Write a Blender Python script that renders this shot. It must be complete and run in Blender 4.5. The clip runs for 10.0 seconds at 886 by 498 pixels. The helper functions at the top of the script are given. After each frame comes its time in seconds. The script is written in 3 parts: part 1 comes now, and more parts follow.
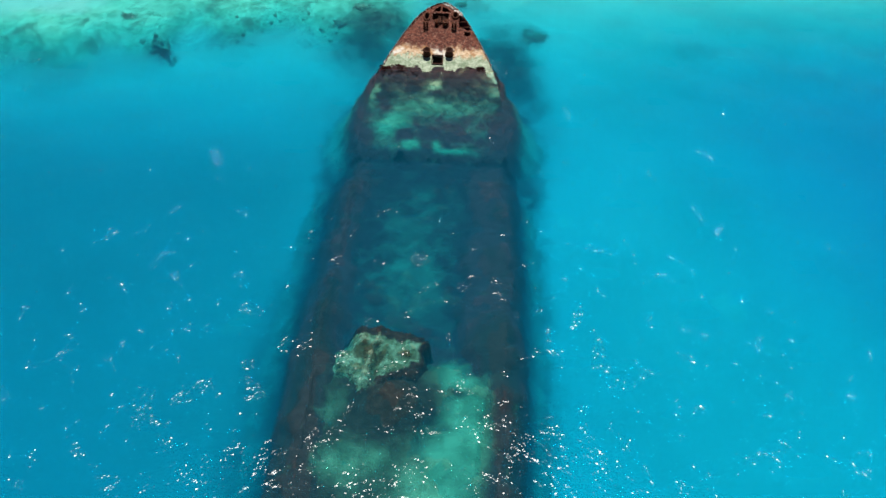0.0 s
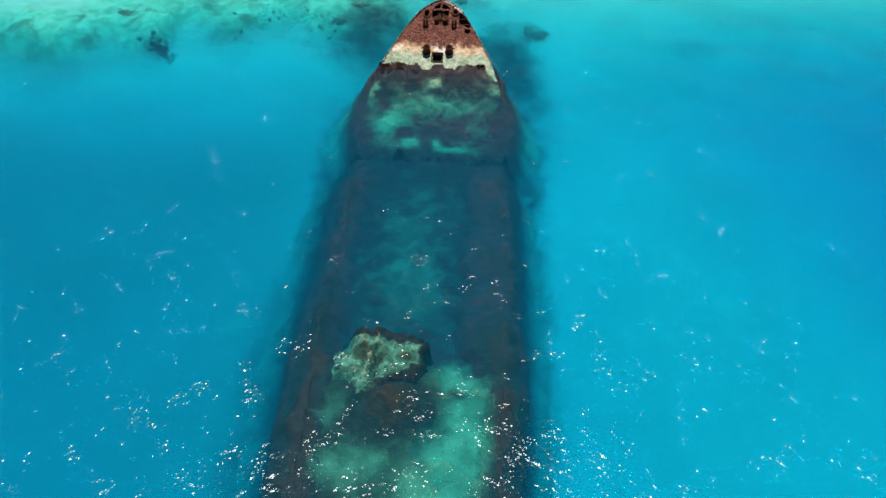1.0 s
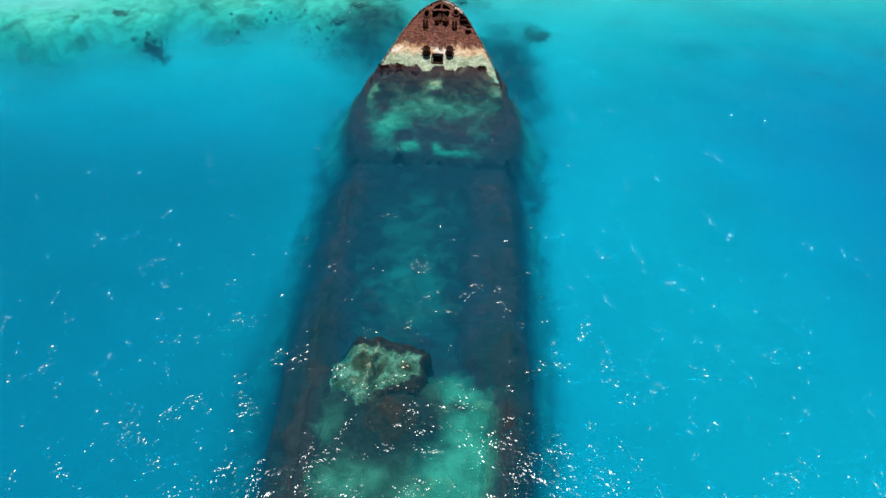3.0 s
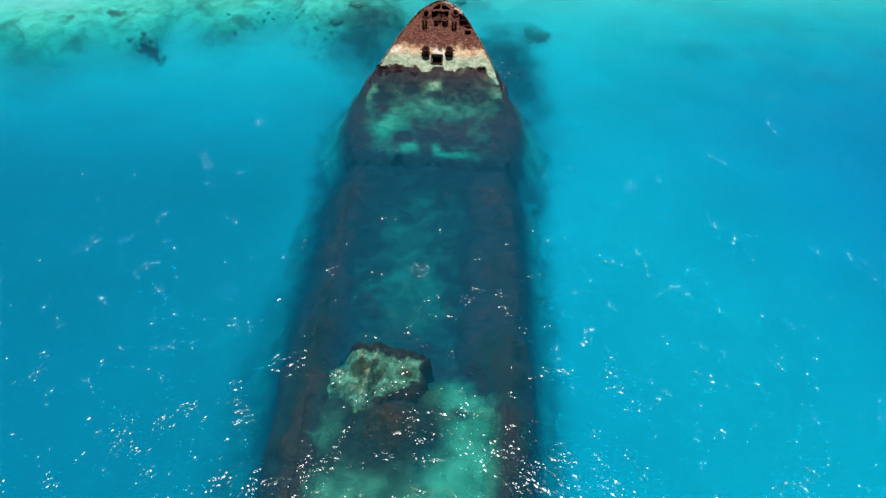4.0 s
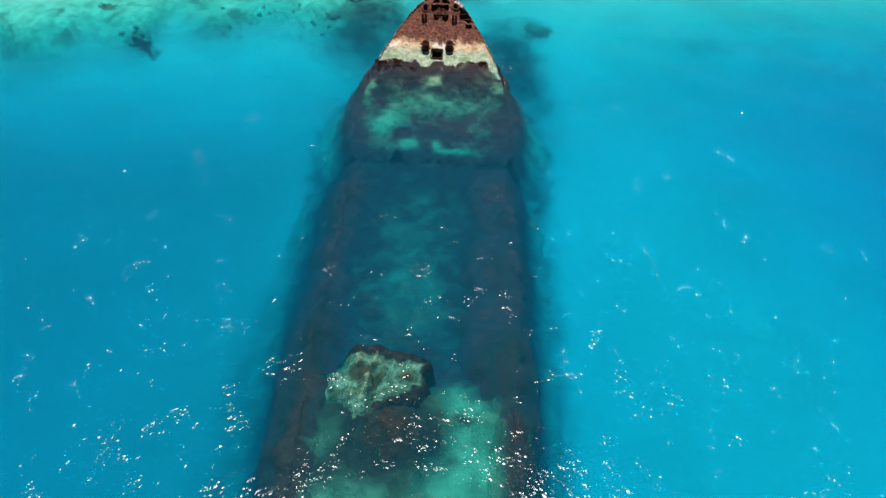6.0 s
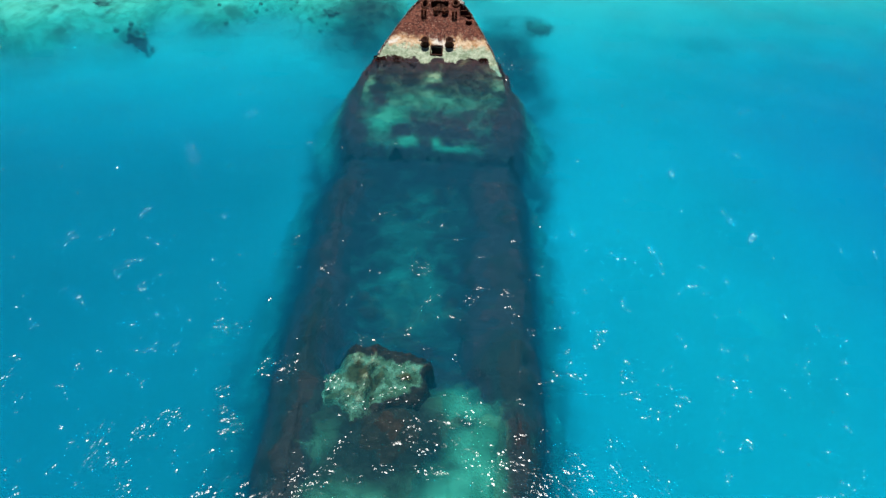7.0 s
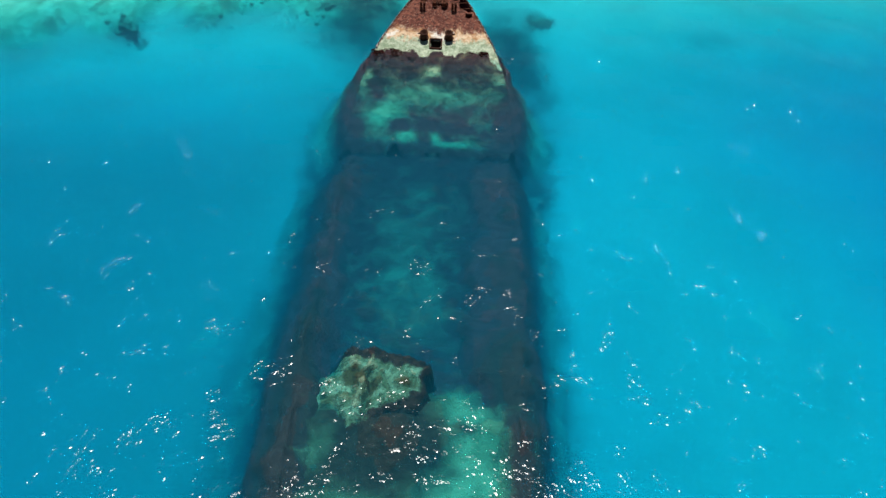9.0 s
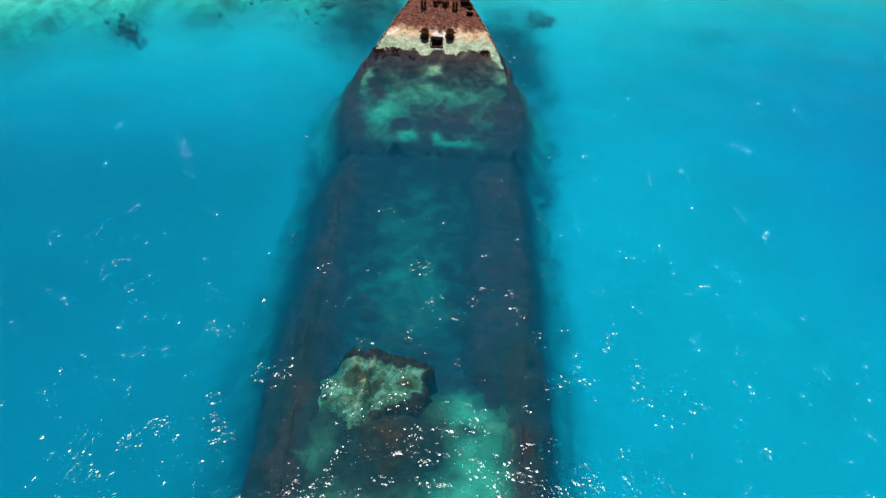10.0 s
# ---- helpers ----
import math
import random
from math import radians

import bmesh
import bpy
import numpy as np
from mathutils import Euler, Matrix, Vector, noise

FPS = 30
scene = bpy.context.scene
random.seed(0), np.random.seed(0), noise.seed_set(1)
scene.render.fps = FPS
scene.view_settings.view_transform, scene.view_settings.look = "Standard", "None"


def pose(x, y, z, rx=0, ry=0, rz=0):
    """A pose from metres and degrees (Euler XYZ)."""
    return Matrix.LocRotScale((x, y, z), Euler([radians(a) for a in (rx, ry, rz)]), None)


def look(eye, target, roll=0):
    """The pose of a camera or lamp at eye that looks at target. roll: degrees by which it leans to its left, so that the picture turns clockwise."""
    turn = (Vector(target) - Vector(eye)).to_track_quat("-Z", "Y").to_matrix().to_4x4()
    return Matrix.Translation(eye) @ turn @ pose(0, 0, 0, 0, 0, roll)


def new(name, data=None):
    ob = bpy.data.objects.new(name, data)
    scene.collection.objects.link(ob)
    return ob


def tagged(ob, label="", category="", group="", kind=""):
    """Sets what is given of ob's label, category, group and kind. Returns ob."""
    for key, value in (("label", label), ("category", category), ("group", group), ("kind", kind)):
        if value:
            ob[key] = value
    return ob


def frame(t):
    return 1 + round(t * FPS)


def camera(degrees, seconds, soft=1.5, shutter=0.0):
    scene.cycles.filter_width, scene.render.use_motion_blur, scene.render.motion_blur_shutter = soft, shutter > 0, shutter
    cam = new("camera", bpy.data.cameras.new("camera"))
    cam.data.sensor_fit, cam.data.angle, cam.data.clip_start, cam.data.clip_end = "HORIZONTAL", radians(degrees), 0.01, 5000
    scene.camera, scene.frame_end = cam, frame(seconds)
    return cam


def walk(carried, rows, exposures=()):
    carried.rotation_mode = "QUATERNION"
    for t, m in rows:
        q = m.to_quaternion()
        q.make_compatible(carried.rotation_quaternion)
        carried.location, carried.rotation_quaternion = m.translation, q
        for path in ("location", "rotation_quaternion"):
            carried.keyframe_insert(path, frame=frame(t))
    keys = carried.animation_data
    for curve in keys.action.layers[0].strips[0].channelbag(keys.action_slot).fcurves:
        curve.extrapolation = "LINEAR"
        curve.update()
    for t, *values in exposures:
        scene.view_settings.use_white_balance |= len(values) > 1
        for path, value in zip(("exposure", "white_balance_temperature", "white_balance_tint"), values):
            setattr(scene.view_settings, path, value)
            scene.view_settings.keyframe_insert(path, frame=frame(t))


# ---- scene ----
cam = camera(61.0, 10.0)
PATH = [
    (0, (-3.106, -51.5, 25.65), (-2.988, -49.968, 24.369), 2.4),
    (0.5, (-3.162, -51.311, 25.579), (-3.042, -49.782, 24.295), 2.3),
    (1, (-3.165, -51.07, 25.493), (-3.043, -49.544, 24.207), 2.6),
    (1.5, (-3.197, -50.787, 25.384), (-3.075, -49.264, 24.093), 2.4),
    (2, (-3.194, -50.567, 25.283), (-3.07, -49.044, 23.992), 2.5),
    (2.5, (-3.208, -50.321, 25.184), (-3.084, -48.797, 23.896), 2.6),
    (4, (-3.31, -49.465, 24.581), (-3.178, -47.933, 23.302), 2.8),
    (4.5, (-3.347, -49.227, 24.415), (-3.212, -47.696, 23.136), 2.8),
    (5, (-3.348, -49.019, 24.237), (-3.213, -47.489, 22.957), 2.9),
    (5.5, (-3.426, -48.756, 24.018), (-3.287, -47.226, 22.738), 3.0),
    (7, (-3.505, -47.919, 22.849), (-3.359, -46.381, 21.579), 3.2),
    (7.5, (-3.486, -47.648, 22.633), (-3.338, -46.111, 21.362), 3.3),
    (8, (-3.476, -47.437, 22.44), (-3.328, -45.9, 21.168), 3.3),
    (8.5, (-3.573, -47.153, 22.261), (-3.421, -45.619, 20.987), 3.4),
    (9, (-3.548, -46.98, 22.124), (-3.394, -45.446, 20.849), 3.5),
    (9.5, (-3.551, -46.819, 22.037), (-3.397, -45.286, 20.762), 3.5),
    (10, (-3.557, -46.719, 21.992), (-3.406, -45.188, 20.715), 3.3),
]
walk(cam, [(t, look(eye, target, roll)) for t, eye, target, roll in PATH])

# ---------------------------------------------------------------- light
SUN_ELEVATION, SUN_AZIMUTH = 77.0, -4.0      # degrees; azimuth from +y towards +x
world = bpy.data.worlds.new("sky")
scene.world = world
world.use_nodes = True
wn = world.node_tree.nodes
sky = wn.new("ShaderNodeTexSky")
sky.sky_type = "NISHITA"
sky.sun_disc = False
sky.sun_elevation = radians(SUN_ELEVATION)
sky.sun_rotation = radians(SUN_AZIMUTH)
world.node_tree.links.new(sky.outputs[0], wn["Background"].inputs[0])
wn["Background"].inputs[1].default_value = 0.030
sky.dust_density, sky.ozone_density = 0.2, 3.0
sun_data = bpy.data.lights.new("sun", "SUN")
sun_data.energy, sun_data.angle, sun_data.color = 4.75, radians(0.53), (1.0, 0.96, 0.9)
sun = new("sun", sun_data)
se, sa = radians(SUN_ELEVATION), radians(SUN_AZIMUTH)
sun_way = Vector((math.sin(sa) * math.cos(se), math.cos(sa) * math.cos(se), math.sin(se)))
sun.matrix_world = look(sun_way * 200, (0, 0, 0))
scene.view_settings.exposure = 0.0
scene.cycles.transparent_max_bounces = 40      # light crosses many thin sheets of water


# ---------------------------------------------------------------- materials
class Nodes:
    """A short way to write a node material."""

    def __init__(self, name):
        self.mat = bpy.data.materials.new(name)
        self.mat.use_nodes = True
        self.tree = self.mat.node_tree
        self.tree.nodes.clear()
        self.out = self.tree.nodes.new("ShaderNodeOutputMaterial")

    def add(self, kind, inputs=None, **props):
        n = self.tree.nodes.new("ShaderNode" + kind)
        if "operation" in props:
            n.operation = props["operation"]
        if "use_clamp" in props:
            n.use_clamp = props["use_clamp"]
        if "interpolation_type" in props:
            n.interpolation_type = props["interpolation_type"]
        if "data_type" in props:
            n.data_type = props["data_type"]
        if "attribute_name" in props:
            n.attribute_name = props["attribute_name"]
        for key, value in (inputs or {}).items():
            if isinstance(value, bpy.types.NodeSocket):
                self.tree.links.new(value, n.inputs[key])
            else:
                n.inputs[key].default_value = value
        return n

    def coords(self):
        return self.add("TexCoord").outputs["Object"]

    def noise(self, scale, detail=4.0, rough=0.55, vector=None, distortion=0.0):
        return self.add("TexNoise", {"Vector": vector or self.coords(), "Scale": scale, "Detail": detail,
                                     "Roughness": rough, "Distortion": distortion}).outputs["Fac"]

    def math(self, op, a, b=0.0, clamp=False):
        return self.add("Math", {0: a, 1: b}, operation=op, use_clamp=clamp).outputs[0]

    def span(self, value, low, high):
        return self.add("MapRange", {"Value": value, "From Min": low, "From Max": high},
                        interpolation_type="SMOOTHSTEP").outputs[0]

    def mix(self, fac, a, b):
        n = self.add("Mix", data_type="RGBA")
        for i, value in ((0, fac), (6, a), (7, b)):
            if isinstance(value, bpy.types.NodeSocket):
                self.tree.links.new(value, n.inputs[i])
            elif i:
                n.inputs[i].default_value = (*value, 1.0)
            else:
                n.inputs[i].default_value = value
        return n.outputs[2]

    def attribute(self, name):
        return self.add("Attribute", attribute_name=name).outputs["Fac"]

    def bump(self, height, distance, strength=1.0):
        return self.add("Bump", {"Height": height, "Distance": distance, "Strength": strength}).outputs[0]

    def surface(self, colour, rough=0.9, metal=0.0, normal=None, specular=0.2):
        ins = {"Roughness": rough, "Metallic": metal, "Specular IOR Level": specular}
        ins["Base Color"] = colour if isinstance(colour, bpy.types.NodeSocket) else (*colour, 1.0)
        if normal is not None:
            ins["Normal"] = normal
        p = self.add("BsdfPrincipled", ins)
        self.tree.links.new(p.outputs[0], self.out.inputs[0])
        return self.mat


SILT, SILT_GREEN = (0.42, 0.43, 0.27), (0.24, 0.275, 0.165)
WEED, WEED_RED = (0.036, 0.030, 0.035), (0.064, 0.036, 0.042)


def overgrown(n, silt, weed=WEED, weed_red=WEED_RED, uneven=1.7, pale=(SILT, SILT_GREEN)):
    """Dark weed and coral crust with pale silt where the mask says so."""
    fine, broad = n.noise(3.5, 6), n.noise(0.7, 4)
    dark = n.mix(n.span(fine, 0.35, 0.7), weed, weed_red)
    dark = n.mix(n.span(n.noise(5.0, 6, 0.7), 0.62, 0.78), dark, (0.18, 0.14, 0.10))
    pale = n.mix(n.span(broad, 0.35, 0.65), *pale)
    mask = n.math("ADD", silt, n.math("MULTIPLY", n.math("SUBTRACT", n.noise(0.9, 4, 0.6, distortion=0.5), 0.5), uneven))
    return n.mix(n.span(mask, -0.05, 1.15), dark, pale)


def mat_foredeck():
    n = Nodes("rusted_foredeck_plate")
    z = n.add("SeparateXYZ", {0: n.coords()}).outputs[2]
    ragged = n.math("MULTIPLY", n.math("SUBTRACT", n.noise(1.9, 9, 0.74), 0.5), 0.75)
    streak = n.add("Mapping", {"Vector": n.coords(), "Scale": (3.2, 0.55, 0.55)}).outputs[0]
    run = n.math("MULTIPLY", n.math("SUBTRACT", n.noise(1.0, 6, 0.65, streak), 0.5), 0.55)
    h = n.math("ADD", n.math("ADD", z, ragged), run)
    rust = n.mix(n.span(n.noise(5.0, 8, 0.7), 0.35, 0.68), (0.055, 0.020, 0.016), (0.29, 0.105, 0.070))
    rust = n.mix(n.span(n.noise(1.1, 5), 0.45, 0.75), rust, (0.10, 0.035, 0.026))
    rust = n.mix(n.span(n.noise(7.0, 6, 0.8), 0.54, 0.64), rust, (0.022, 0.010, 0.008))
    rust = n.mix(n.span(n.noise(11.0, 5, 0.8), 0.575, 0.65), rust, (0.55, 0.40, 0.32))
    ochre = n.mix(n.span(n.noise(2.4, 7, 0.7), 0.38, 0.64), (0.45, 0.23, 0.10), (0.74, 0.58, 0.40))
    ochre = n.mix(n.span(n.noise(0.9, 5, 0.6), 0.54, 0.64), ochre, (0.80, 0.76, 0.68))
    ochre = n.mix(n.span(n.noise(11.0, 5, 0.7), 0.60, 0.72), ochre, (0.10, 0.05, 0.03))
    pale = n.mix(n.span(n.noise(2.6, 7, 0.7), 0.36, 0.66), (0.23, 0.31, 0.20), (0.58, 0.66, 0.50))
    pale = n.mix(n.span(n.noise(6.0, 7, 0.75), 0.57, 0.68), pale, (0.20, 0.18, 0.09))
    scab = n.math("MULTIPLY", n.span(n.noise(4.2, 8, 0.8, distortion=0.3), 0.55, 0.63), n.span(n.noise(1.3, 5), 0.42, 0.6))
    pale = n.mix(scab, pale, (0.10, 0.065, 0.035))
    ochre = n.mix(n.math("MULTIPLY", scab, 0.8), ochre, (0.09, 0.04, 0.022))
    low = overgrown(n, n.attribute("silt"))
    # sunken deck reddened in colour, countering the blue of the water
    red_low = overgrown(n, n.attribute("silt"), (0.26, 0.028, 0.036), (0.42, 0.040, 0.050))
    low = n.mix(n.span(n.math("ADD", z, n.math("MULTIPLY", n.noise(0.9, 4), 0.8)), -0.7, -1.7), low, red_low)
    shore = n.math("SUBTRACT", n.math("ADD", z, n.math("MULTIPLY", n.math("ADD", ragged, run), 0.5)), n.attribute("weed_line"))
    c = n.mix(n.span(shore, -0.015, 0.03), low, pale)
    c = n.mix(n.span(h, 0.42, 0.62), c, ochre)
    c = n.mix(n.span(h, 0.70, 0.92), c, rust)
    bump = n.bump(n.math("ADD", n.noise(6.0, 8, 0.7), n.math("MULTIPLY", n.noise(26.0, 3), 0.3)), 0.09, 0.8)
    return n.surface(c, 0.92, 0.0, bump, 0.15)


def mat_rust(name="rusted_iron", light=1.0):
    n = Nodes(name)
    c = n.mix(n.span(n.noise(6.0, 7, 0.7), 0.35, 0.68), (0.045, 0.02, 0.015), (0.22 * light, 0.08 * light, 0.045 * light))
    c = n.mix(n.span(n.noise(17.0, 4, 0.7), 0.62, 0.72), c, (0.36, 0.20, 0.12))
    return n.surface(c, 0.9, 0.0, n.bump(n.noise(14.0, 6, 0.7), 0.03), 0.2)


def mat_white_plate():
    n = Nodes("guano_white_plate")
    c = n.mix(n.span(n.noise(7.0, 7, 0.7), 0.42, 0.6), (0.17, 0.075, 0.05), (0.78, 0.74, 0.68))
    return n.surface(c, 0.85, 0.0, n.bump(n.noise(16.0, 5, 0.7), 0.02), 0.2)


def mat_growth(name="weed_and_coral_growth", dark=(0.070, 0.030, 0.032), red=(0.13, 0.044, 0.044)):
    n = Nodes(name)
    c = n.mix(n.span(n.noise(2.6, 7, 0.7), 0.3, 0.7), dark, red)
    c = n.mix(n.span(n.noise(7.0, 6, 0.7), 0.6, 0.74), c, (0.20, 0.17, 0.11))
    c = n.mix(n.span(n.noise(0.9, 4), 0.60, 0.78), c, (0.13, 0.10, 0.07))
    # growth coloured redder with depth, to offset red lost in the water
    depth_red = n.mix(n.span(n.noise(2.0, 6, 0.65), 0.35, 0.65), (0.38, 0.032, 0.040), (0.54, 0.050, 0.062))
    c = n.mix(n.math("MULTIPLY", n.attribute("deep"), n.span(n.noise(0.8, 5, 0.6), 0.25, 0.55)), c, depth_red)
    # flank colour pales to sand outwards, standing in for the water's soft haze
    mask = n.math("ADD", n.attribute("sand"), n.math("MULTIPLY", n.math("SUBTRACT", n.noise(0.9, 7, 0.65), 0.5), 0.6))
    c = n.mix(n.span(mask, 0.1, 0.95), c, (0.66, 0.61, 0.46))
    dust = n.math("ADD", n.attribute("silt"), n.math("MULTIPLY", n.math("SUBTRACT", n.noise(0.9, 4, 0.6), 0.5), 1.1))
    c = n.mix(n.math("MULTIPLY", n.span(dust, 0.15, 1.0), n.span(n.attribute("silt"), 0.0, 0.2)), c, n.mix(n.span(n.noise(0.7, 4), 0.35, 0.65), SILT, SILT_GREEN))
    return n.surface(c, 1.0, 0.0, n.bump(n.noise(5.0, 8, 0.7), 0.12), 0.1)


def mat_hold():
    n = Nodes("silted_hold_floor")
    z = n.add("SeparateXYZ", {0: n.coords()}).outputs[2]
    low = n.span(n.math("ADD", z, n.math("MULTIPLY", n.noise(0.8, 4), 0.6)), -1.5, -2.5)
    brown = overgrown(n, n.attribute("silt"), (0.058, 0.026, 0.022), (0.105, 0.042, 0.034), 0.9)
    # deeper floor gets a redder tone, making up for the water's tint
    crust = overgrown(n, n.attribute("silt"), (0.22, 0.022, 0.030), (0.34, 0.032, 0.044), 1.0, ((0.46, 0.39, 0.28), (0.30, 0.27, 0.20)))
    return n.surface(n.mix(low, brown, crust), 1.0, 0.0, n.bump(n.noise(3.0, 8, 0.7), 0.15), 0.1)


def mat_seabed():
    n = Nodes("sand_and_reef_bed")
    sand = n.mix(n.span(n.noise(0.12, 5), 0.35, 0.7), (0.82, 0.79, 0.68), (0.73, 0.70, 0.59))
    sand = n.mix(n.math("MULTIPLY", n.attribute("dull"), 0.6, True), sand, (0.30, 0.29, 0.24))
    sand = n.mix(n.span(n.noise(2.0, 6, 0.65), 0.55, 0.75), sand, (0.60, 0.57, 0.47))
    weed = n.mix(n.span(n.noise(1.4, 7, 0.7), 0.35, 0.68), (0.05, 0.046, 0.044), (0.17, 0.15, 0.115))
    turf = n.mix(n.span(n.noise(0.8, 8, 0.72, distortion=0.5), 0.36, 0.64), (0.24, 0.50, 0.34), (0.50, 0.84, 0.62))
    turf = n.mix(n.span(n.noise(2.6, 7, 0.72), 0.56, 0.72), turf, (0.16, 0.20, 0.14))
    turf = n.mix(n.math("MULTIPLY", n.span(n.noise(0.42, 6, 0.68, distortion=0.7), 0.50, 0.66), 0.6), turf, (0.11, 0.14, 0.10))
    sand = n.mix(n.span(n.math("ADD", n.attribute("turf"), n.math("MULTIPLY", n.math("SUBTRACT", n.noise(0.3, 6, 0.65), 0.5), 1.2)), 0.1, 0.9), sand, turf)
    # dark tone for reef patches, the reef front and beside the hull
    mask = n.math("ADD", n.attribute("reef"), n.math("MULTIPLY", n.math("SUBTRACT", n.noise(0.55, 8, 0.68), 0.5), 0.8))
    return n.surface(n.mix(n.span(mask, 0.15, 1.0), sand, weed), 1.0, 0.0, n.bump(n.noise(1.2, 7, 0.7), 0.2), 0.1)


def mat_coral():
    n = Nodes("coral_rock")
    c = n.mix(n.span(n.noise(1.8, 7, 0.7), 0.35, 0.68), (0.25, 0.28, 0.21), (0.44, 0.48, 0.36))
    c = n.mix(n.span(n.noise(6.0, 5, 0.7), 0.58, 0.74), c, (0.46, 0.40, 0.28))
    return n.surface(c, 1.0, 0.0, n.bump(n.noise(4.0, 7, 0.7), 0.15), 0.1)


def mat_block():
    n = Nodes("crusted_boiler_plate")
    c = n.mix(n.span(n.noise(3.5, 6), 0.35, 0.7), (0.045, 0.018, 0.016), (0.13, 0.038, 0.030))
    pale = n.mix(n.span(n.noise(1.7, 5, 0.6, distortion=0.8), 0.36, 0.66), (0.17, 0.15, 0.082), (0.50, 0.43, 0.29))
    pale = n.mix(n.span(n.noise(5.5, 6, 0.7), 0.57, 0.70), pale, (0.17, 0.12, 0.06))
    mask = n.math("ADD", n.attribute("silt"), n.math("MULTIPLY", n.math("SUBTRACT", n.noise(1.8, 6, 0.65, distortion=0.6), 0.5), 1.1))
    c = n.mix(n.span(mask, 0.0, 0.95), c, pale)
    mask = n.math("ADD", n.attribute("stain"), n.math("MULTIPLY", n.math("SUBTRACT", n.noise(2.2, 6, 0.65), 0.5), 1.1))
    c = n.mix(n.math("MULTIPLY", n.span(mask, 0.2, 0.85), 0.92), c, (0.12, 0.058, 0.022))
    return n.surface(c, 1.0, 0.0, n.bump(n.noise(4.5, 8, 0.7), 0.14), 0.1)


def mat_water_surface():
    n = Nodes("sea_surface")
    at = n.coords()
    turn = n.add("Mapping", {"Vector": at, "Rotation": (0, 0, radians(-14)), "Scale": (1.0, 0.8, 1.0)}).outputs[0]
    gust = n.math("ADD", 0.32, n.math("MULTIPLY", n.span(n.noise(0.9, 3.5, 0.6, turn), 0.50, 0.68), 1.25))
    ripple = n.math("MULTIPLY", n.math("SUBTRACT", n.noise(5.4, 1.5, 0.5, turn), 0.5), gust)
    chop = n.noise(1.5, 2.0, 0.5, turn)
    swell = n.noise(0.22, 2.0, 0.5, turn)
    h = n.math("ADD", n.math("MULTIPLY", ripple, RIPPLE), n.math("MULTIPLY", chop, CHOP))
    h = n.math("ADD", h, n.math("MULTIPLY", swell, SWELL))
    normal = n.bump(h, 1.0)
    fres = n.add("Fresnel", {"IOR": 1.30}).outputs[0]
    shine = n.add("BsdfGlossy", {"Color": (1, 1, 1, 1), "Roughness": 0.21, "Normal": normal})
    shine.distribution = "BECKMANN"
    gloss = shine.outputs[0]
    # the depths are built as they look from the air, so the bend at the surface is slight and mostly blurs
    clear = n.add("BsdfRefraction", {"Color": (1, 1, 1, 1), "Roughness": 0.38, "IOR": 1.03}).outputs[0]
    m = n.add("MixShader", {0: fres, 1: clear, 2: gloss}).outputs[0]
    n.tree.links.new(m, n.out.inputs[0])
    return n.mat


def mat_water_body():
    """What a sheet's thickness of sea water takes out of the light and scatters back."""
    n = Nodes("sea_water")
    thick = n.attribute("thick")
    red, green, blue, haze = (n.math("POWER", math.exp(-k), thick) for k in (*ABSORB, SCATTER))
    tint = n.add("CombineColor", {0: red, 1: green, 2: blue}).outputs[0]
    clear = n.add("BsdfTransparent", {"Color": tint}).outputs[0]
    back = n.add("BsdfDiffuse", {"Color": (*SCATTER_COLOUR, 1.0)}).outputs[0]
    m = n.add("MixShader", {0: haze, 1: back, 2: clear}).outputs[0]
    n.tree.links.new(m, n.out.inputs[0])
    return n.mat


RIPPLE, CHOP, SWELL = 0.074, 0.060, 0.16
ABSORB, SCATTER = (0.66, 0.066, 0.0185), 0.037
SCATTER_COLOUR = (0.014, 0.375, 0.58)

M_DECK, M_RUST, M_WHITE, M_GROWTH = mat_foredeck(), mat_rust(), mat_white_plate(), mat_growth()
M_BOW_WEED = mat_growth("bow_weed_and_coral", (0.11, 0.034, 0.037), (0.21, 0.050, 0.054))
M_SHORE = mat_growth("wet_red_weed", (0.020, 0.009, 0.008), (0.050, 0.016, 0.014))
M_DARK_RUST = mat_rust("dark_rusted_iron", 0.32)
M_HOLD, M_BED, M_CORAL, M_BLOCK = mat_hold(), mat_seabed(), mat_coral(), mat_block()


# ---------------------------------------------------------------- shape helpers
def mesh_object(name, verts, faces, material, parent=None, label="", smooth=True, attributes=None):
    me = bpy.data.meshes.new(name)
    me.from_pydata(verts, [], faces)
    me.materials.append(material)
    if smooth:
        me.polygons.foreach_set("use_smooth", [True] * len(me.polygons))
    for key, values in (attributes or {}).items():
        me.attributes.new(key, "FLOAT", "POINT").data.foreach_set("value", values)
    me.update()
    ob = new(name, me)
    ob.parent = parent
    return tagged(ob, label)


def part(name, bm, material, parent, label="", smooth=False):
    me = bpy.data.meshes.new(name)
    bm.to_mesh(me)
    bm.free()
    me.materials.append(material)
    if smooth:
        me.polygons.foreach_set("use_smooth", [True] * len(me.polygons))
    ob = new(name, me)
    ob.parent = parent
    return tagged(ob, label)


def fbm(x, y, z=0.0, octaves=4):
    return noise.fractal((x, y, z), 0.9, 2.1, octaves)


def smooth(a, b, v):
    t = min(1.0, max(0.0, (v - a) / (b - a)))
    return t * t * (3 - 2 * t)


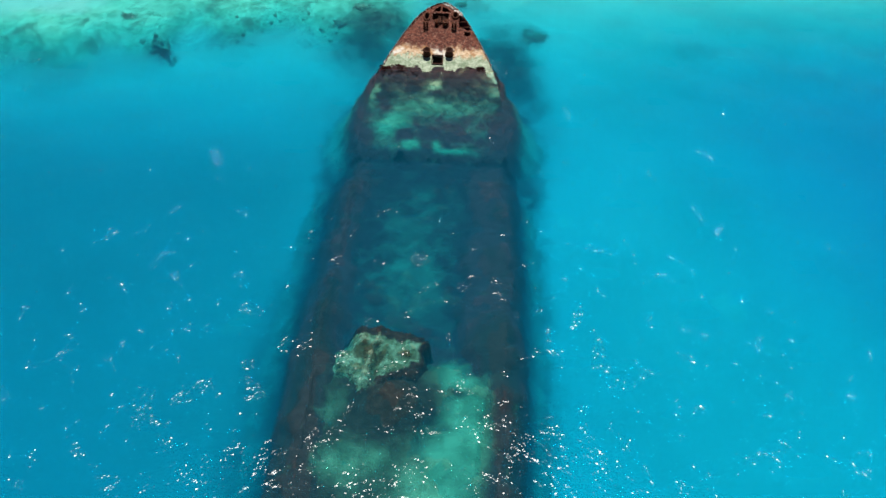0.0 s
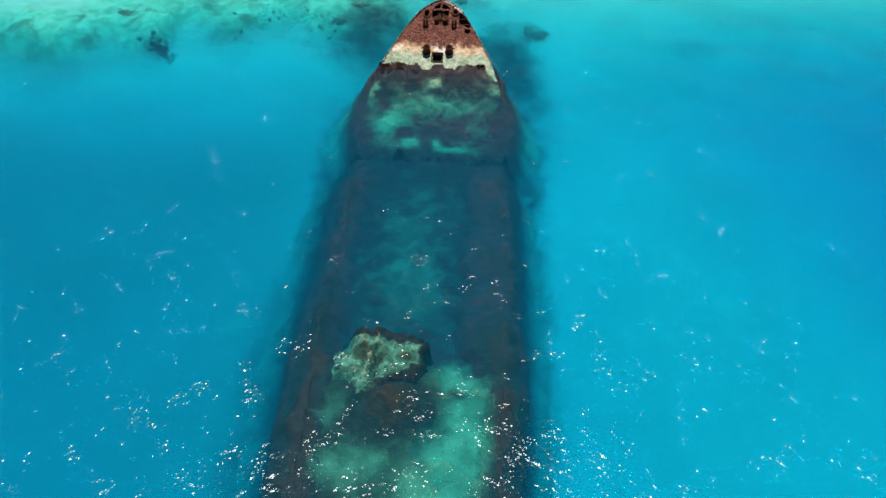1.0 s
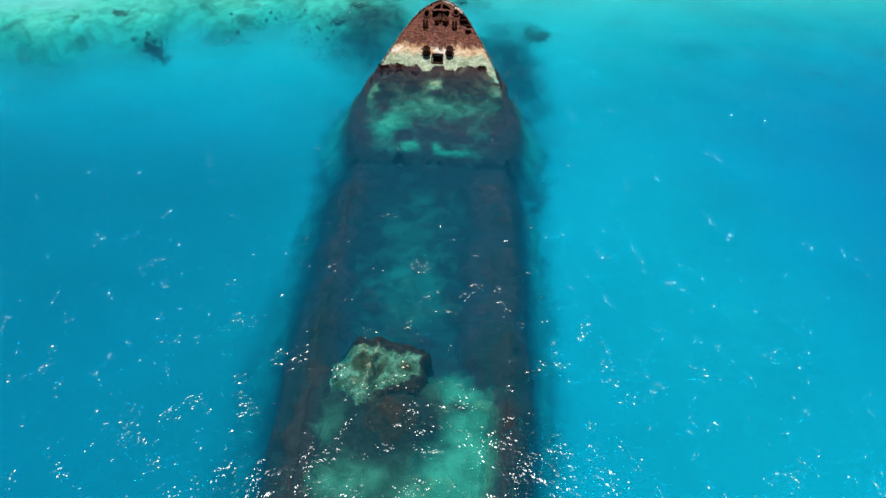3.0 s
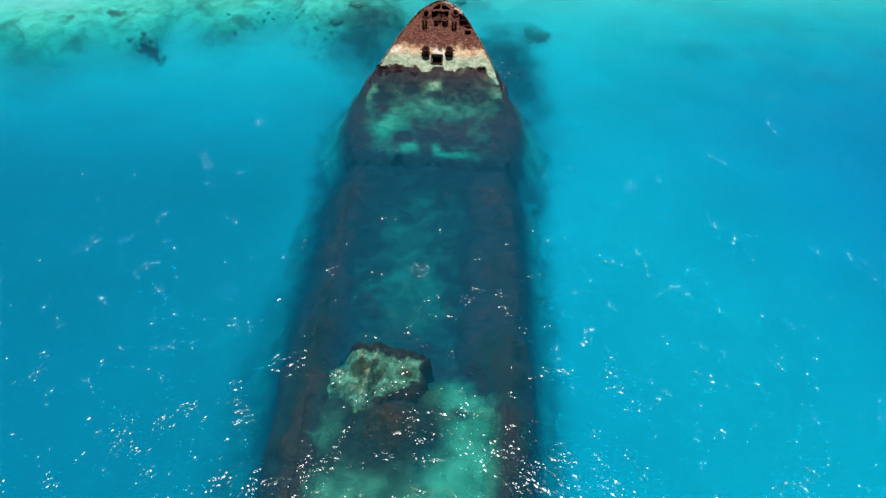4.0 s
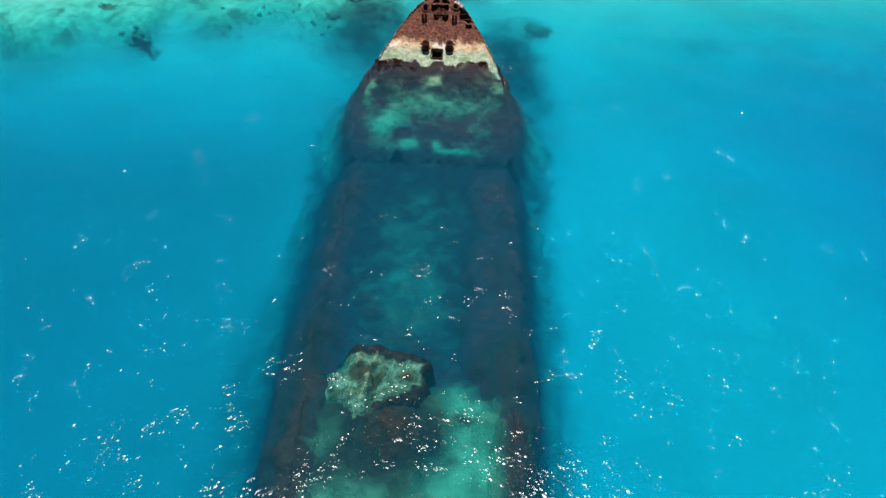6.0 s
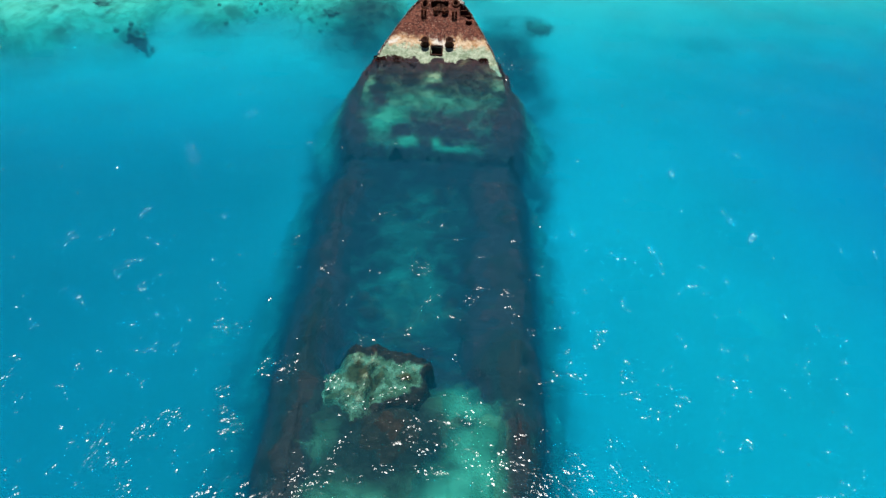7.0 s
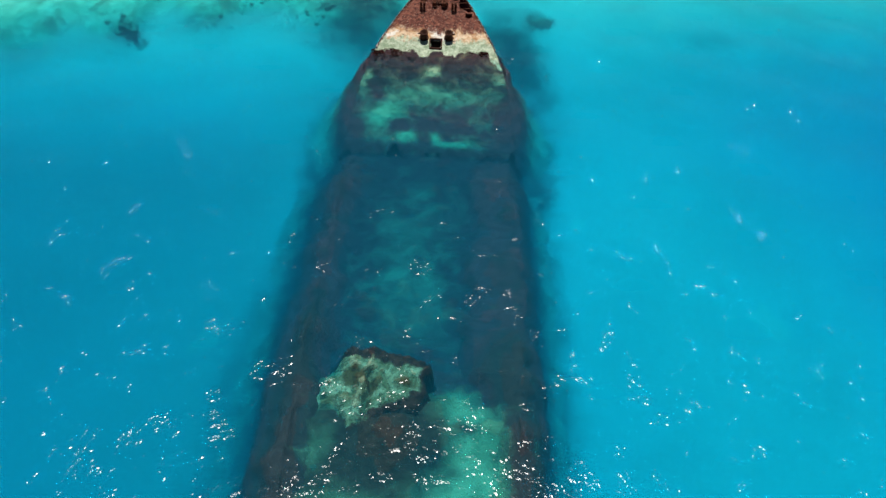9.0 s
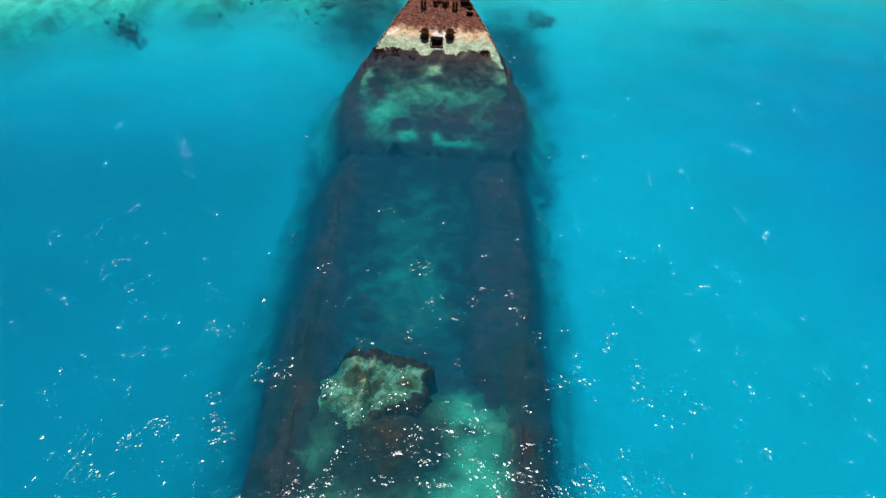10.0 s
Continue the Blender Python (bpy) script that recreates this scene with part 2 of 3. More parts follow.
def grid(xs, ys, height):
    """Vertices and quads of a sheet over xs and ys."""
    verts = [(x, y, height(x, y)) for y in ys for x in xs]
    w = len(xs)
    faces = [(j * w + i, j * w + i + 1, (j + 1) * w + i + 1, (j + 1) * w + i) for j in range(len(ys) - 1) for i in range(w - 1)]
    return verts, faces


def steps(a, b, step):
    n = max(1, round((b - a) / step))
    return [a + (b - a) * i / n for i in range(n + 1)]


def blobs(x, y, spots):
    """Sum of soft patches (x, y, half width, half length, amount)."""
    return sum(k * math.exp(-((x - cx) / rx) ** 2 - ((y - cy) / ry) ** 2) for cx, cy, rx, ry, k in spots)


def lump(bm, at, size, seed, rough=0.35, level=2):
    """A knobbly clump."""
    made = bmesh.ops.create_icosphere(bm, subdivisions=level, radius=1.0)["verts"]
    for v in made:
        p = v.co
        k = 1 + rough * fbm(p.x * 1.6 + seed, p.y * 1.6 - seed, p.z * 1.6, 3)
        v.co = Vector((at[0] + p.x * size[0] * k, at[1] + p.y * size[1] * k, at[2] + p.z * size[2] * k))


def box(bm, at, size, turn=Matrix.Identity(4)):
    m = Matrix.Translation(at) @ turn @ Matrix.Diagonal((*size, 1))
    return bmesh.ops.create_cube(bm, size=1.0, matrix=m)["verts"]


def tube(bm, at, r, height, wall, segments=20, turn=Matrix.Identity(4), flare=0.0):
    """An open pipe standing on at."""
    m = Matrix.Translation(at) @ turn
    rings = [(r, 0), (r, height * 0.8), (r + flare, height * 0.86), (r + flare, height), (r - wall, height), (r - wall, height * 0.25)]
    made = [[bm.verts.new(m @ Vector((q * math.cos(2 * math.pi * i / segments), q * math.sin(2 * math.pi * i / segments), h)))
             for i in range(segments)] for q, h in rings]
    for a, b in zip(made, made[1:]):
        for i in range(segments):
            j = (i + 1) % segments
            bm.faces.new((a[i], a[j], b[j], b[i]))
    bm.faces.new(made[-1])
    bm.faces.new(made[0][::-1])


def rod(bm, a, b, r, segments=10):
    a, b = Vector(a), Vector(b)
    turn = (b - a).to_track_quat("Z", "Y").to_matrix().to_4x4()
    m = Matrix.Translation((a + b) / 2) @ turn
    bmesh.ops.create_cone(bm, cap_ends=True, segments=segments, radius1=r, radius2=r, depth=(b - a).length, matrix=m)


# ---------------------------------------------------------------- sea bed
FAR = [75, 100, 150, 260, 500, 1000, 2000, 4000]
XS = [-v for v in FAR[::-1]] + steps(-60, 60, 0.5) + FAR
YS = [-v for v in FAR[::-1]] + steps(-60, 60, 0.5) + FAR
HEAD = radians(5.2)                      # the wreck's heading, clockwise from +y


def to_ship(x, y):
    return x * math.cos(HEAD) - y * math.sin(HEAD), x * math.sin(HEAD) + y * math.cos(HEAD)


def to_world(x, y):
    return x * math.cos(HEAD) + y * math.sin(HEAD), -x * math.sin(HEAD) + y * math.cos(HEAD)


def reef_edge(x):
    y = np.interp(x, (-60, -35, -29, -22.8, -21.5, -16.6, -11.3, -8.2, -5, 0), (5, 6.5, 7, 9.3, 11.6, 11.4, 12.6, 11, 9.5, 14))
    return float(y) + 0.8 * math.sin(x * 0.9 + 1)


def reef_side(x):
    """1 on the reef's side of the wreck, 0 on the open side."""
    return 1 - smooth(-6, 3, x)


def bed_depth(x, y):
    """The broad run of the sea bed's depth, without its small forms."""
    d = 5.8 - 4.3 * smooth(-6, 26, y) - 0.5 * smooth(3, 13, x) * (1 - smooth(-14, 8, y)) + 2.9 * smooth(11, 38, x) * (1 - smooth(0, 20, y)) * smooth(-34, -14, y)
    d += 0.9 * smooth(-5, -20, x) * (1 - smooth(-10, 7, y))
    k = reef_side(x) * smooth(reef_edge(x) - 3.5, reef_edge(x) + 3.5, y)
    return d + (1.35 - d) * k


def bed(x, y):
    z = 0.30 * fbm(x * 0.12, y * 0.12, 3.0) + 0.10 * fbm(x * 0.6, y * 0.6, 7.0)
    rough = reef_side(x) * smooth(reef_edge(x) - 1, reef_edge(x) + 3, y)
    return z - bed_depth(x, y) + 0.22 * rough * fbm(x * 0.35, y * 0.35, 11.0)


def dark_cover(x, y):
    # darker along the reef's front edge
    k = reef_side(x) * math.exp(-((y - reef_edge(x) + 0.6) / 2.2) ** 2) * (0.13 + 0.17 * smooth(-26, -14, x))
    k += reef_side(x) * smooth(reef_edge(x), reef_edge(x) + 2, y) * (0.20 * smooth(-24, -9, x) + 0.4 * max(0, fbm(x * 0.16, y * 0.16, 5.0)) * smooth(-40, -22, x))
    k += blobs(x, y, DARK_SPOTS)
    # bed darkened in colour beside the hull, softening the hull's edge
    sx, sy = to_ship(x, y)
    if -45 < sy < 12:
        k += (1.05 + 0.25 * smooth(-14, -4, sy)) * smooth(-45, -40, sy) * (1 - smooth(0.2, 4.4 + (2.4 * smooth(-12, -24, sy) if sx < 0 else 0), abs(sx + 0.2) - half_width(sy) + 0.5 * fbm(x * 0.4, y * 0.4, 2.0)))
    return k


def dull_bed(x, y):
    """Where a thin film of weed dulls the sand."""
    return smooth(-3, -12, x) * (1 - smooth(-8, 9, y)) + 0.25 * fbm(x * 0.06, y * 0.06, 21.0, 3)


def reef_turf(x, y):
    return reef_side(x) * smooth(reef_edge(x) - 2, reef_edge(x) + 1, y) * (1 - 0.75 * smooth(-20, -36, x) * smooth(8, 15, y))


# soft dark patches at coral heads, on the reef and beside the bow
DARK_SPOTS = [(-23.2, 8.4, 1.2, 1.4, 0.42), (9.4, 12.6, 1.3, 1.6, 0.5), (23.5, 10.9, 3.0, 1.8, 0.45), (16.7, 19.2, 1.0, 1.0, 0.6),
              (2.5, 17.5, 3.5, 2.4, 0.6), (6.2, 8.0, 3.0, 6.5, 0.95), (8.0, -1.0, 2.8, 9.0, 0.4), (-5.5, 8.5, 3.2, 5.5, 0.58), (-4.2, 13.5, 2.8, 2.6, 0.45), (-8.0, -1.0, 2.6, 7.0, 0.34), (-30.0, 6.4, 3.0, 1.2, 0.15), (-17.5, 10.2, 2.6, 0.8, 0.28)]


# ---------------------------------------------------------------- the wreck's lines, in its own axes: y towards the bow
TIP, BREAK, STERN = 6.6, -8.9, -41.0
MID = -0.1


def half_width(y):
    w = np.interp(y, (-30, -24, -16, -7.5, -4.5, -2, 0, 1, 2.5, 3.9, 4.6, 5.4, 5.9, 6.25, 6.48, 6.6), (5.15, 5.2, 5.3, 5.2, 5.0, 4.65, 4.15, 3.8, 3.13, 2.45, 2.07, 1.52, 1.13, 0.78, 0.42, 0.02))
    return float(w) - 0.5 * smooth(-24, -38, y)


def deck_z(y):
    if y > -4:
        return (0.38 if y > 0 else 0.42) * y - 0.16 * smooth(5.0, 6.6, y)
    return -1.68 - 0.26 * (-4 - y) - 0.6 * smooth(-7.7, -8.9, y) if y > BREAK else -2.6


def side_z(y):
    return deck_z(y) if y > BREAK else -2.2 + 1.3 * smooth(-19, -30, y)


verts, faces = grid(XS, YS, bed)
seabed = mesh_object("ground", verts, faces, M_BED, attributes={"reef": [dark_cover(x, y) for x, y, _ in verts], "turf": [reef_turf(x, y) for x, y, _ in verts], "dull": [dull_bed(x, y) for x, y, _ in verts]})
tagged(seabed, "pale sand sea bed with dark weedy reef patches, darker beside the hull", "sea bed", kind="structure")

# ---------------------------------------------------------------- water
water = tagged(new("water"), "clear turquoise sea water with small sunlit ripples", "water", kind="structure")
WX = [-v for v in FAR[::-1]] + steps(-60, 60, 1.0) + FAR
verts, faces = grid(WX, WX, lambda x, y: 0.05 * math.sin(0.55 * x + 0.8 * y) + 0.03 * math.sin(1.3 * y - 0.6 * x + 1.0) if abs(x) < 62 and abs(y) < 62 else 0.0)
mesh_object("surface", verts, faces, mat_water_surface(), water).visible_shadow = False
BX = [-v for v in FAR[::-1]] + steps(-60, 60, 2.0) + FAR
water_body = mat_water_body()
LAYERS = 14
for i in range(LAYERS):
    above, below = (i / LAYERS) ** 1.35, ((i + 1) / LAYERS) ** 1.35
    level, share = 0.6 * above + 0.4 * below, below - above
    verts, faces = grid(BX, BX, lambda x, y: -level * bed_depth(x, y) * (1 + 0.09 * fbm(x * 0.21, y * 0.21, level * 90.0, 2)))
    mesh_object("depth", verts, faces, water_body, water, "clear blue-green sea water", attributes={"thick": [share * bed_depth(x, y) for x, y, _ in verts]})

# ---------------------------------------------------------------- wreck
wreck = new("shipwreck")
wreck.matrix_world = pose(0, 0, 0, 0, 0, -5.2)
tagged(wreck, "sunken iron ship, rusted bow above the water", "shipwreck")

# the foredeck, with its openings
HOLES = [
    [(-0.80, 4.60), (0.50, 4.64), (0.49, 5.42), (-0.82, 5.38)],
    [(-0.78, 5.62), (-0.17, 5.62), (-0.17, 6.28), (-0.36, 6.22)],
    [(-0.05, 5.62), (0.66, 5.62), (0.30, 6.08), (-0.05, 6.26)],
    [(1.32, 5.22), (1.52, 5.28), (1.86, 4.86), (2.16, 4.34), (2.30, 3.92), (1.94, 3.84), (1.62, 4.06), (1.36, 4.10), (1.28, 4.60)],
    [(1.74, 3.70), (2.20, 3.74), (2.24, 3.42), (2.04, 3.24), (1.80, 3.30)],
    [(-0.53, 0.40), (0.19, 0.40), (0.19, 1.12), (-0.53, 1.12)],
    [(-0.52, 3.95), (-0.28, 3.85), (-0.20, 4.20), (-0.30, 4.46), (-0.48, 4.30)],
    [(0.02, 4.00), (0.30, 4.02), (0.26, 4.26), (0.06, 4.24)],
    [(-1.38, 3.40), (-1.10, 3.38), (-1.08, 3.62), (-1.34, 3.66)],
    [(0.78, 3.46), (1.06, 3.44), (1.08, 3.66), (0.82, 3.70)],
    [(-1.06, 6.02), (-0.86, 5.92), (-0.80, 6.10), (-0.92, 6.2)],
]
OVALS = [(-1.21, 4.95, 0.17, 0.33), (0.99, 5.20, 0.17, 0.25)]


def in_polygon(x, y, points):
    inside = False
    for (ax, ay), (bx, by) in zip(points, points[1:] + points[:1]):
        if (ay > y) != (by > y) and x < (bx - ax) * (y - ay) / (by - ay) + ax:
            inside = not inside
    return inside


def in_hole(x, y):
    if y < BREAK + 0.45 + 0.9 * fbm(x * 0.7, 3.0, 1.0) + 0.3 * fbm(x * 2.5, 1.0, 5.0):
        return True
    if y < 0 or y > 6.5:
        return False
    jx, jy = x + 0.05 * fbm(x * 4, y * 4, 1.0), y + 0.05 * fbm(x * 4, y * 4, 9.0)
    return any(in_polygon(jx, jy, p) for p in HOLES) or any(((x - cx) / rx) ** 2 + ((y - cy) / ry) ** 2 < 1 for cx, cy, rx, ry in OVALS)


def weed_line(x):
    """How far up the deck the weed has grown at the waterline, as y."""
    return float(np.interp(x, (-3.9, -3.2, -2.2, -1.45, -1.2, -0.6, -0.4, 0.25, 0.6, 1.0, 1.2, 1.35, 1.7, 3.2, 3.4, 3.6, 3.9, 4.2),
                           (0.10, 0.33, 0.20, 0.40, -0.18, -0.10, 0.36, 0.36, 0.15, 0.20, -0.10, 0.30, 0.42, 0.42, 0.25, -0.35, -0.70, -0.85)))


DECK_SILT = [(-2.8, -4.7, 0.9, 1.1, 0.85), (-3.4, -6.0, 0.8, 1.1, 0.85), (-1.6, -7.2, 0.55, 0.42, 1.5), (0.22, -7.1, 0.30, 0.40, 1.2), (1.4, -7.6, 1.0, 0.28, 1.1),
             (-0.2, -1.55, 0.46, 0.36, 1.9), (3.5, -1.5, 0.6, 0.5, 0.4), (4.2, -2.1, 0.5, 0.6, 0.45), (-4.4, -2.0, 0.30, 0.4, 0.7), (-4.7, -2.7, 0.4, 0.5, 0.6),
             (0.3, -3.5, 1.5, 0.8, 0.45), (2.7, -3.5, 1.0, 0.7, 0.45), (-0.3, -4.6, 3.4, 2.2, 0.34), (-1.6, -3.2, 1.6, 0.6, 0.3), (3.1, -5.6, 0.9, 0.7, 0.3), (3.9, -0.9, 0.2, 0.4, 0.5),
             (-2.15, -6.15, 0.42, 0.4, -1.3), (-0.35, -6.0, 0.6, 0.55, -0.8), (1.6, -6.05, 0.7, 0.5, -0.8), (4.8, -6.0, 0.7, 1.2, -0.7), (-5.4, -6.7, 0.6, 1.2, -0.6)]
rows = steps(BREAK, TIP - 0.02, 0.07)
cols = 120
verts, silt, shore = [], [], []
for y in rows:
    for i in range(cols + 1):
        u = 2 * i / cols - 1
        x = MID + u * half_width(y)
        z = deck_z(y) + 0.05 * fbm(x * 0.8, y * 0.8, 2.0) + 0.10 * (1 - u * u)
        z += (0.20 * fbm(x * 1.2, y * 1.2, 5.0) + 0.14 * abs(fbm(x * 2.6, y * 2.6, 8.0))) * (1 - smooth(-1.5, 0.3, y))
        verts.append((x, y, z))
        silt.append(blobs(x, y, DECK_SILT))
        shore.append(0.38 * weed_line(x))
faces = []
for j in range(len(rows) - 1):
    for i in range(cols):
        q = (j * (cols + 1) + i, j * (cols + 1) + i + 1, (j + 1) * (cols + 1) + i + 1, (j + 1) * (cols + 1) + i)
        cx, cy = sum(verts[k][0] for k in q) / 4, sum(verts[k][1] for k in q) / 4
        if not in_hole(cx, cy):
            faces.append(q)
foredeck = mesh_object("foredeck", verts, faces, M_DECK, wreck, "rusted plate deck, bleached pale green at the waterline", attributes={"silt": silt, "weed_line": shore})
solid = foredeck.modifiers.new("plate", "SOLIDIFY")
solid.thickness, solid.offset = 0.07, -1.0

# floor of the open hold
HOLD_SILT = [(-0.8, -20.0, 2.3, 4.0, 0.48), (-0.6, -14.0, 2.4, 3.4, 0.30), (-0.9, -30.0, 1.3, 1.1, -0.9), (1.0, -22.0, 1.4, 2.0, 0.2), (1.8, -27.7, 0.9, 1.2, 0.8), (2.8, -29.3, 0.9, 1.4, 0.8), (1.9, -30.6, 1.2, 1.3, 0.5),
             (2.2, -32.4, 1.3, 1.3, 0.8), (3.5, -31.5, 1.1, 2.4, 0.45), (1.3, -34.6, 1.7, 1.9, 1.1), (-2.4, -33.4, 1.4, 1.1, 0.7), (-3.3, -30.6, 0.8, 1.2, 0.45), (-1.2, -33.2, 0.5, 0.6, 0.35),
             (2.3, -29.2, 0.5, 0.35, -0.7), (0.9, -30.4, 0.45, 0.5, -0.6), (1.7, -31.2, 0.5, 0.35, -0.5)]


def hold_z(x, y):
    aft = 1 - smooth(-29.5, -24.5, y)
    z = -3.1 + 1.65 * aft + 0.6 * blobs(x, y, [(-0.9, -30.2, 1.5, 1.3, 1.0)]) - 0.35 * blobs(x, y, [(2.5, -32, 1.7, 4, 1.0)])
    z -= 4.5 * smooth(-38.5, -41.0, y)
    return z + 0.28 * fbm(x * 0.6, y * 0.6, 4.0) + 0.16 * fbm(x * 1.8, y * 1.8, 6.0)


verts, faces = grid(steps(-1, 1, 1 / 30), steps(STERN, BREAK + 0.6, 0.2), lambda u, y: 0.0)
verts = [(MID + u * (half_width(y) - 0.25), y) for u, y, _ in verts]
verts = [(x, y, hold_z(x, y)) for x, y in verts]
mesh_object("hold_floor", verts, faces, M_HOLD, wreck, "silted floor of the collapsed hold", attributes={"silt": [blobs(x, y, HOLD_SILT) for x, y, _ in verts]})
# hull sides of the bow
for side in (-1, 1):
    verts, sand, deep, ys = [], [], [], steps(BREAK, TIP, 0.12)
    prof = [(0.0, 0.02), (0.05, -0.1), (0.15, -0.14), (0.32, -0.2), (0.55, -0.35), (0.8, -0.6), (1.1, -1.0), (1.4, -1.5), (1.75, -2.1), (2.15, -2.7), (2.6, -3.3), (3.2, -4.0), (4.0, -5.0), (4.8, -7.0)]
    for y in ys:
        w = half_width(y)
        over = 1 - smooth(-3, 3.5, y)
        for k, (o, d) in enumerate(prof):
            z = max(deck_z(y) + d * (1 + 1.3 * smooth(BREAK + 2.5, BREAK, y)), -7.6)
            wet = smooth(0.2, -1.0, z)
            n1 = fbm(y * 0.9, z * 0.9, side * 4.0) * 0.35 * wet + fbm(y * 2.6, z * 2.6, side * 9.0) * 0.14 * wet
            n1 *= smooth(0.04, 0.5, o)
            x = w + o * (1 - 0.5 * smooth(BREAK + 5, BREAK, y)) * over * smooth(0.15, -0.25, z) + 0.1 * d * (1 - over) + n1
            verts.append((MID + side * max(0.02, x), y, z))
            sand.append(0.75 * over * smooth(0.35, 2.4, o + n1))
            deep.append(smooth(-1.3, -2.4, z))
    k = len(prof)
    faces = [(j * k + i, j * k + i + 1, (j + 1) * k + i + 1, (j + 1) * k + i)[::side] for j in range(len(ys) - 1) for i in range(k - 1)]
    mesh_object("bow_side", verts, faces, M_BOW_WEED, wreck, "iron bow plating, crusted with dark weed", attributes={"sand": sand, "deep": deep})

# hull sides abaft the break: broad broken ridges with growth
for side in (-1, 1):
    verts, sand, deep, silt, ys = [], [], [], [], steps(STERN, BREAK + 0.2, 0.12)
    K = 36
    for y in ys:
        w, top, aft = half_width(y), side_z(y), 1 - smooth(-30, -24, y)
        inner = max(1.25, (1.3 if side < 0 else 2.7) + 0.7 * fbm(y * 0.32, side * 3.0, 1.0, 3) + (0.1 if side < 0 else -1.6) * aft)
        top += 0.35 * fbm(y * 0.28, side * 7.0, 4.0, 3) - 0.1 - 0.45 * smooth(-13, -9.5, y) - 4.5 * smooth(-38.5, -41.0, y)
        low = hold_z(MID + side * (w - inner), y) - 0.5
        spread = 1.0 if side < 0 else 0.62
        foot = bed(*to_world(MID + side * (w + 3.6 * spread), y)) - 0.25
        across = (-inner - 0.9 + 0.2 * aft, -inner - 0.4 + 0.1 * aft, -inner + 0.2, -inner * 0.55, -0.6, -0.2, 0.25 * spread, 0.75 * spread, 1.4 * spread, 2.3 * spread, 3.6 * spread)
        height = (low, 0.7 * low + 0.3 * top, 0.3 * low + 0.7 * top, top - 0.15, top, top - 0.25, top - 0.7, top - 1.3, 0.5 * (top - 1.3) + 0.5 * foot, 0.15 * top + 0.85 * foot, foot)
        for i in range(K):
            q = 10 * i / (K - 1)
            o, z = float(np.interp(q, range(11), across)), float(np.interp(q, range(11), height))
            rough = 0.34 * fbm(y * 0.7, o * 0.8, side * 5.0 + 0.3 * z, 5) + 0.12 * fbm(y * 2.4, o * 2.4, 0.5 * z + side, 4)
            x = MID + side * (w + o + 0.4 * rough)
            verts.append((x, y, min(-0.4, z + 0.7 * rough * (1 - smooth(2.0, 3.4, o)))))
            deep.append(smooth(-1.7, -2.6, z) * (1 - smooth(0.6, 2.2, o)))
            sand.append((0.55 if side < 0 else 0.60) * smooth(0.3, 3.0, o / spread + 0.8 * rough))
            silt.append(blobs(x, y, HOLD_SILT) * smooth(-0.3, -1.2, o))
    faces = [(j * K + i, j * K + i + 1, (j + 1) * K + i + 1, (j + 1) * K + i)[::-side] for j in range(len(ys) - 1) for i in range(K - 1)]
    mesh_object("hull_side", verts, faces, M_GROWTH, wreck, "broken hull side under water, thick with dark weed", attributes={"sand": sand, "deep": deep, "silt": silt})

# the broken bulkhead below the foredeck's edge
verts = []
for i in range(61):
    u = i / 30 - 1
    x = MID + u * half_width(BREAK)
    for k in range(7):
        z = deck_z(BREAK + 0.01) + 0.1 + (-5.2 + 2.7) * k / 6
        verts.append((x, BREAK - 0.05 * k + 0.25 * fbm(x, z, 3.0), z))
faces = [(i * 7 + k, (i + 1) * 7 + k, (i + 1) * 7 + k + 1, i * 7 + k + 1) for i in range(60) for k in range(6)]
mesh_object("bulkhead", verts, faces, M_GROWTH, wreck, "torn bulkhead under the deck's broken edge")


def on_deck(x, y, up=0.0):
    u = (x - MID) / max(0.1, half_width(y))
    return Vector((x, y, deck_z(y) + 0.10 * (1 - u * u) + up))


SLOPE = pose(0, 0, 0, math.degrees(math.atan(0.38)), 0, 0)

# added dark sheet under the deck, so the openings look shaded
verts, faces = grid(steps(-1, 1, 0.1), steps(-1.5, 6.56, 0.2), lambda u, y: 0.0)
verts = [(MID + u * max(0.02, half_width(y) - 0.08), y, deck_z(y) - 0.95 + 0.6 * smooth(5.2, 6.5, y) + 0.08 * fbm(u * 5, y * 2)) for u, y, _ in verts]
mesh_object("dark_backing", verts, faces, M_DARK_RUST, wreck, "dark rusted sheet added under the deck to darken its openings")

# bollards
for x, y, horn in ((-0.99, 1.26, -1), (0.69, 1.34, 1)):
    bm = bmesh.new()
    tube(bm, on_deck(x, y, -0.05), 0.245, 0.60, 0.05, 22, SLOPE, 0.03)
    bollard = part("bollard", bm, M_DARK_RUST, wreck, "dark rusted hollow iron bollard", True)
    bm = bmesh.new()
    base = on_deck(x, y) + Vector((0, -0.13, 0.36))
    rod(bm, base, base + Vector((horn * 0.42, 0, 0.0)), 0.045)
    part("horn", bm, M_DARK_RUST, bollard, "", True)
    bm = bmesh.new()
    bmesh.ops.create_cone(bm, cap_ends=True, segments=22, radius1=0.34, radius2=0.31, depth=0.06, matrix=Matrix.Translation(on_deck(x, y, 0.03)) @ SLOPE)
    part("flange", bm, M_DARK_RUST, bollard)

# hatch
bm = bmesh.new()
for at, size in (((-0.17, 1.15), (0.86, 0.07, 0.16)), ((-0.17, 0.37), (0.86, 0.07, 0.12)), ((-0.57, 0.76), (0.07, 0.74, 0.14)), ((0.23, 0.76), (0.07, 0.74, 0.14))):
    box(bm, on_deck(*at, 0.03), size, SLOPE)
bmesh.ops.bevel(bm, geom=bm.edges[:], offset=0.012, segments=1)
hatch = part("hatch_coaming", bm, M_DARK_RUST, wreck, "square deck hatch with a low rusted rim")
bm = bmesh.new()
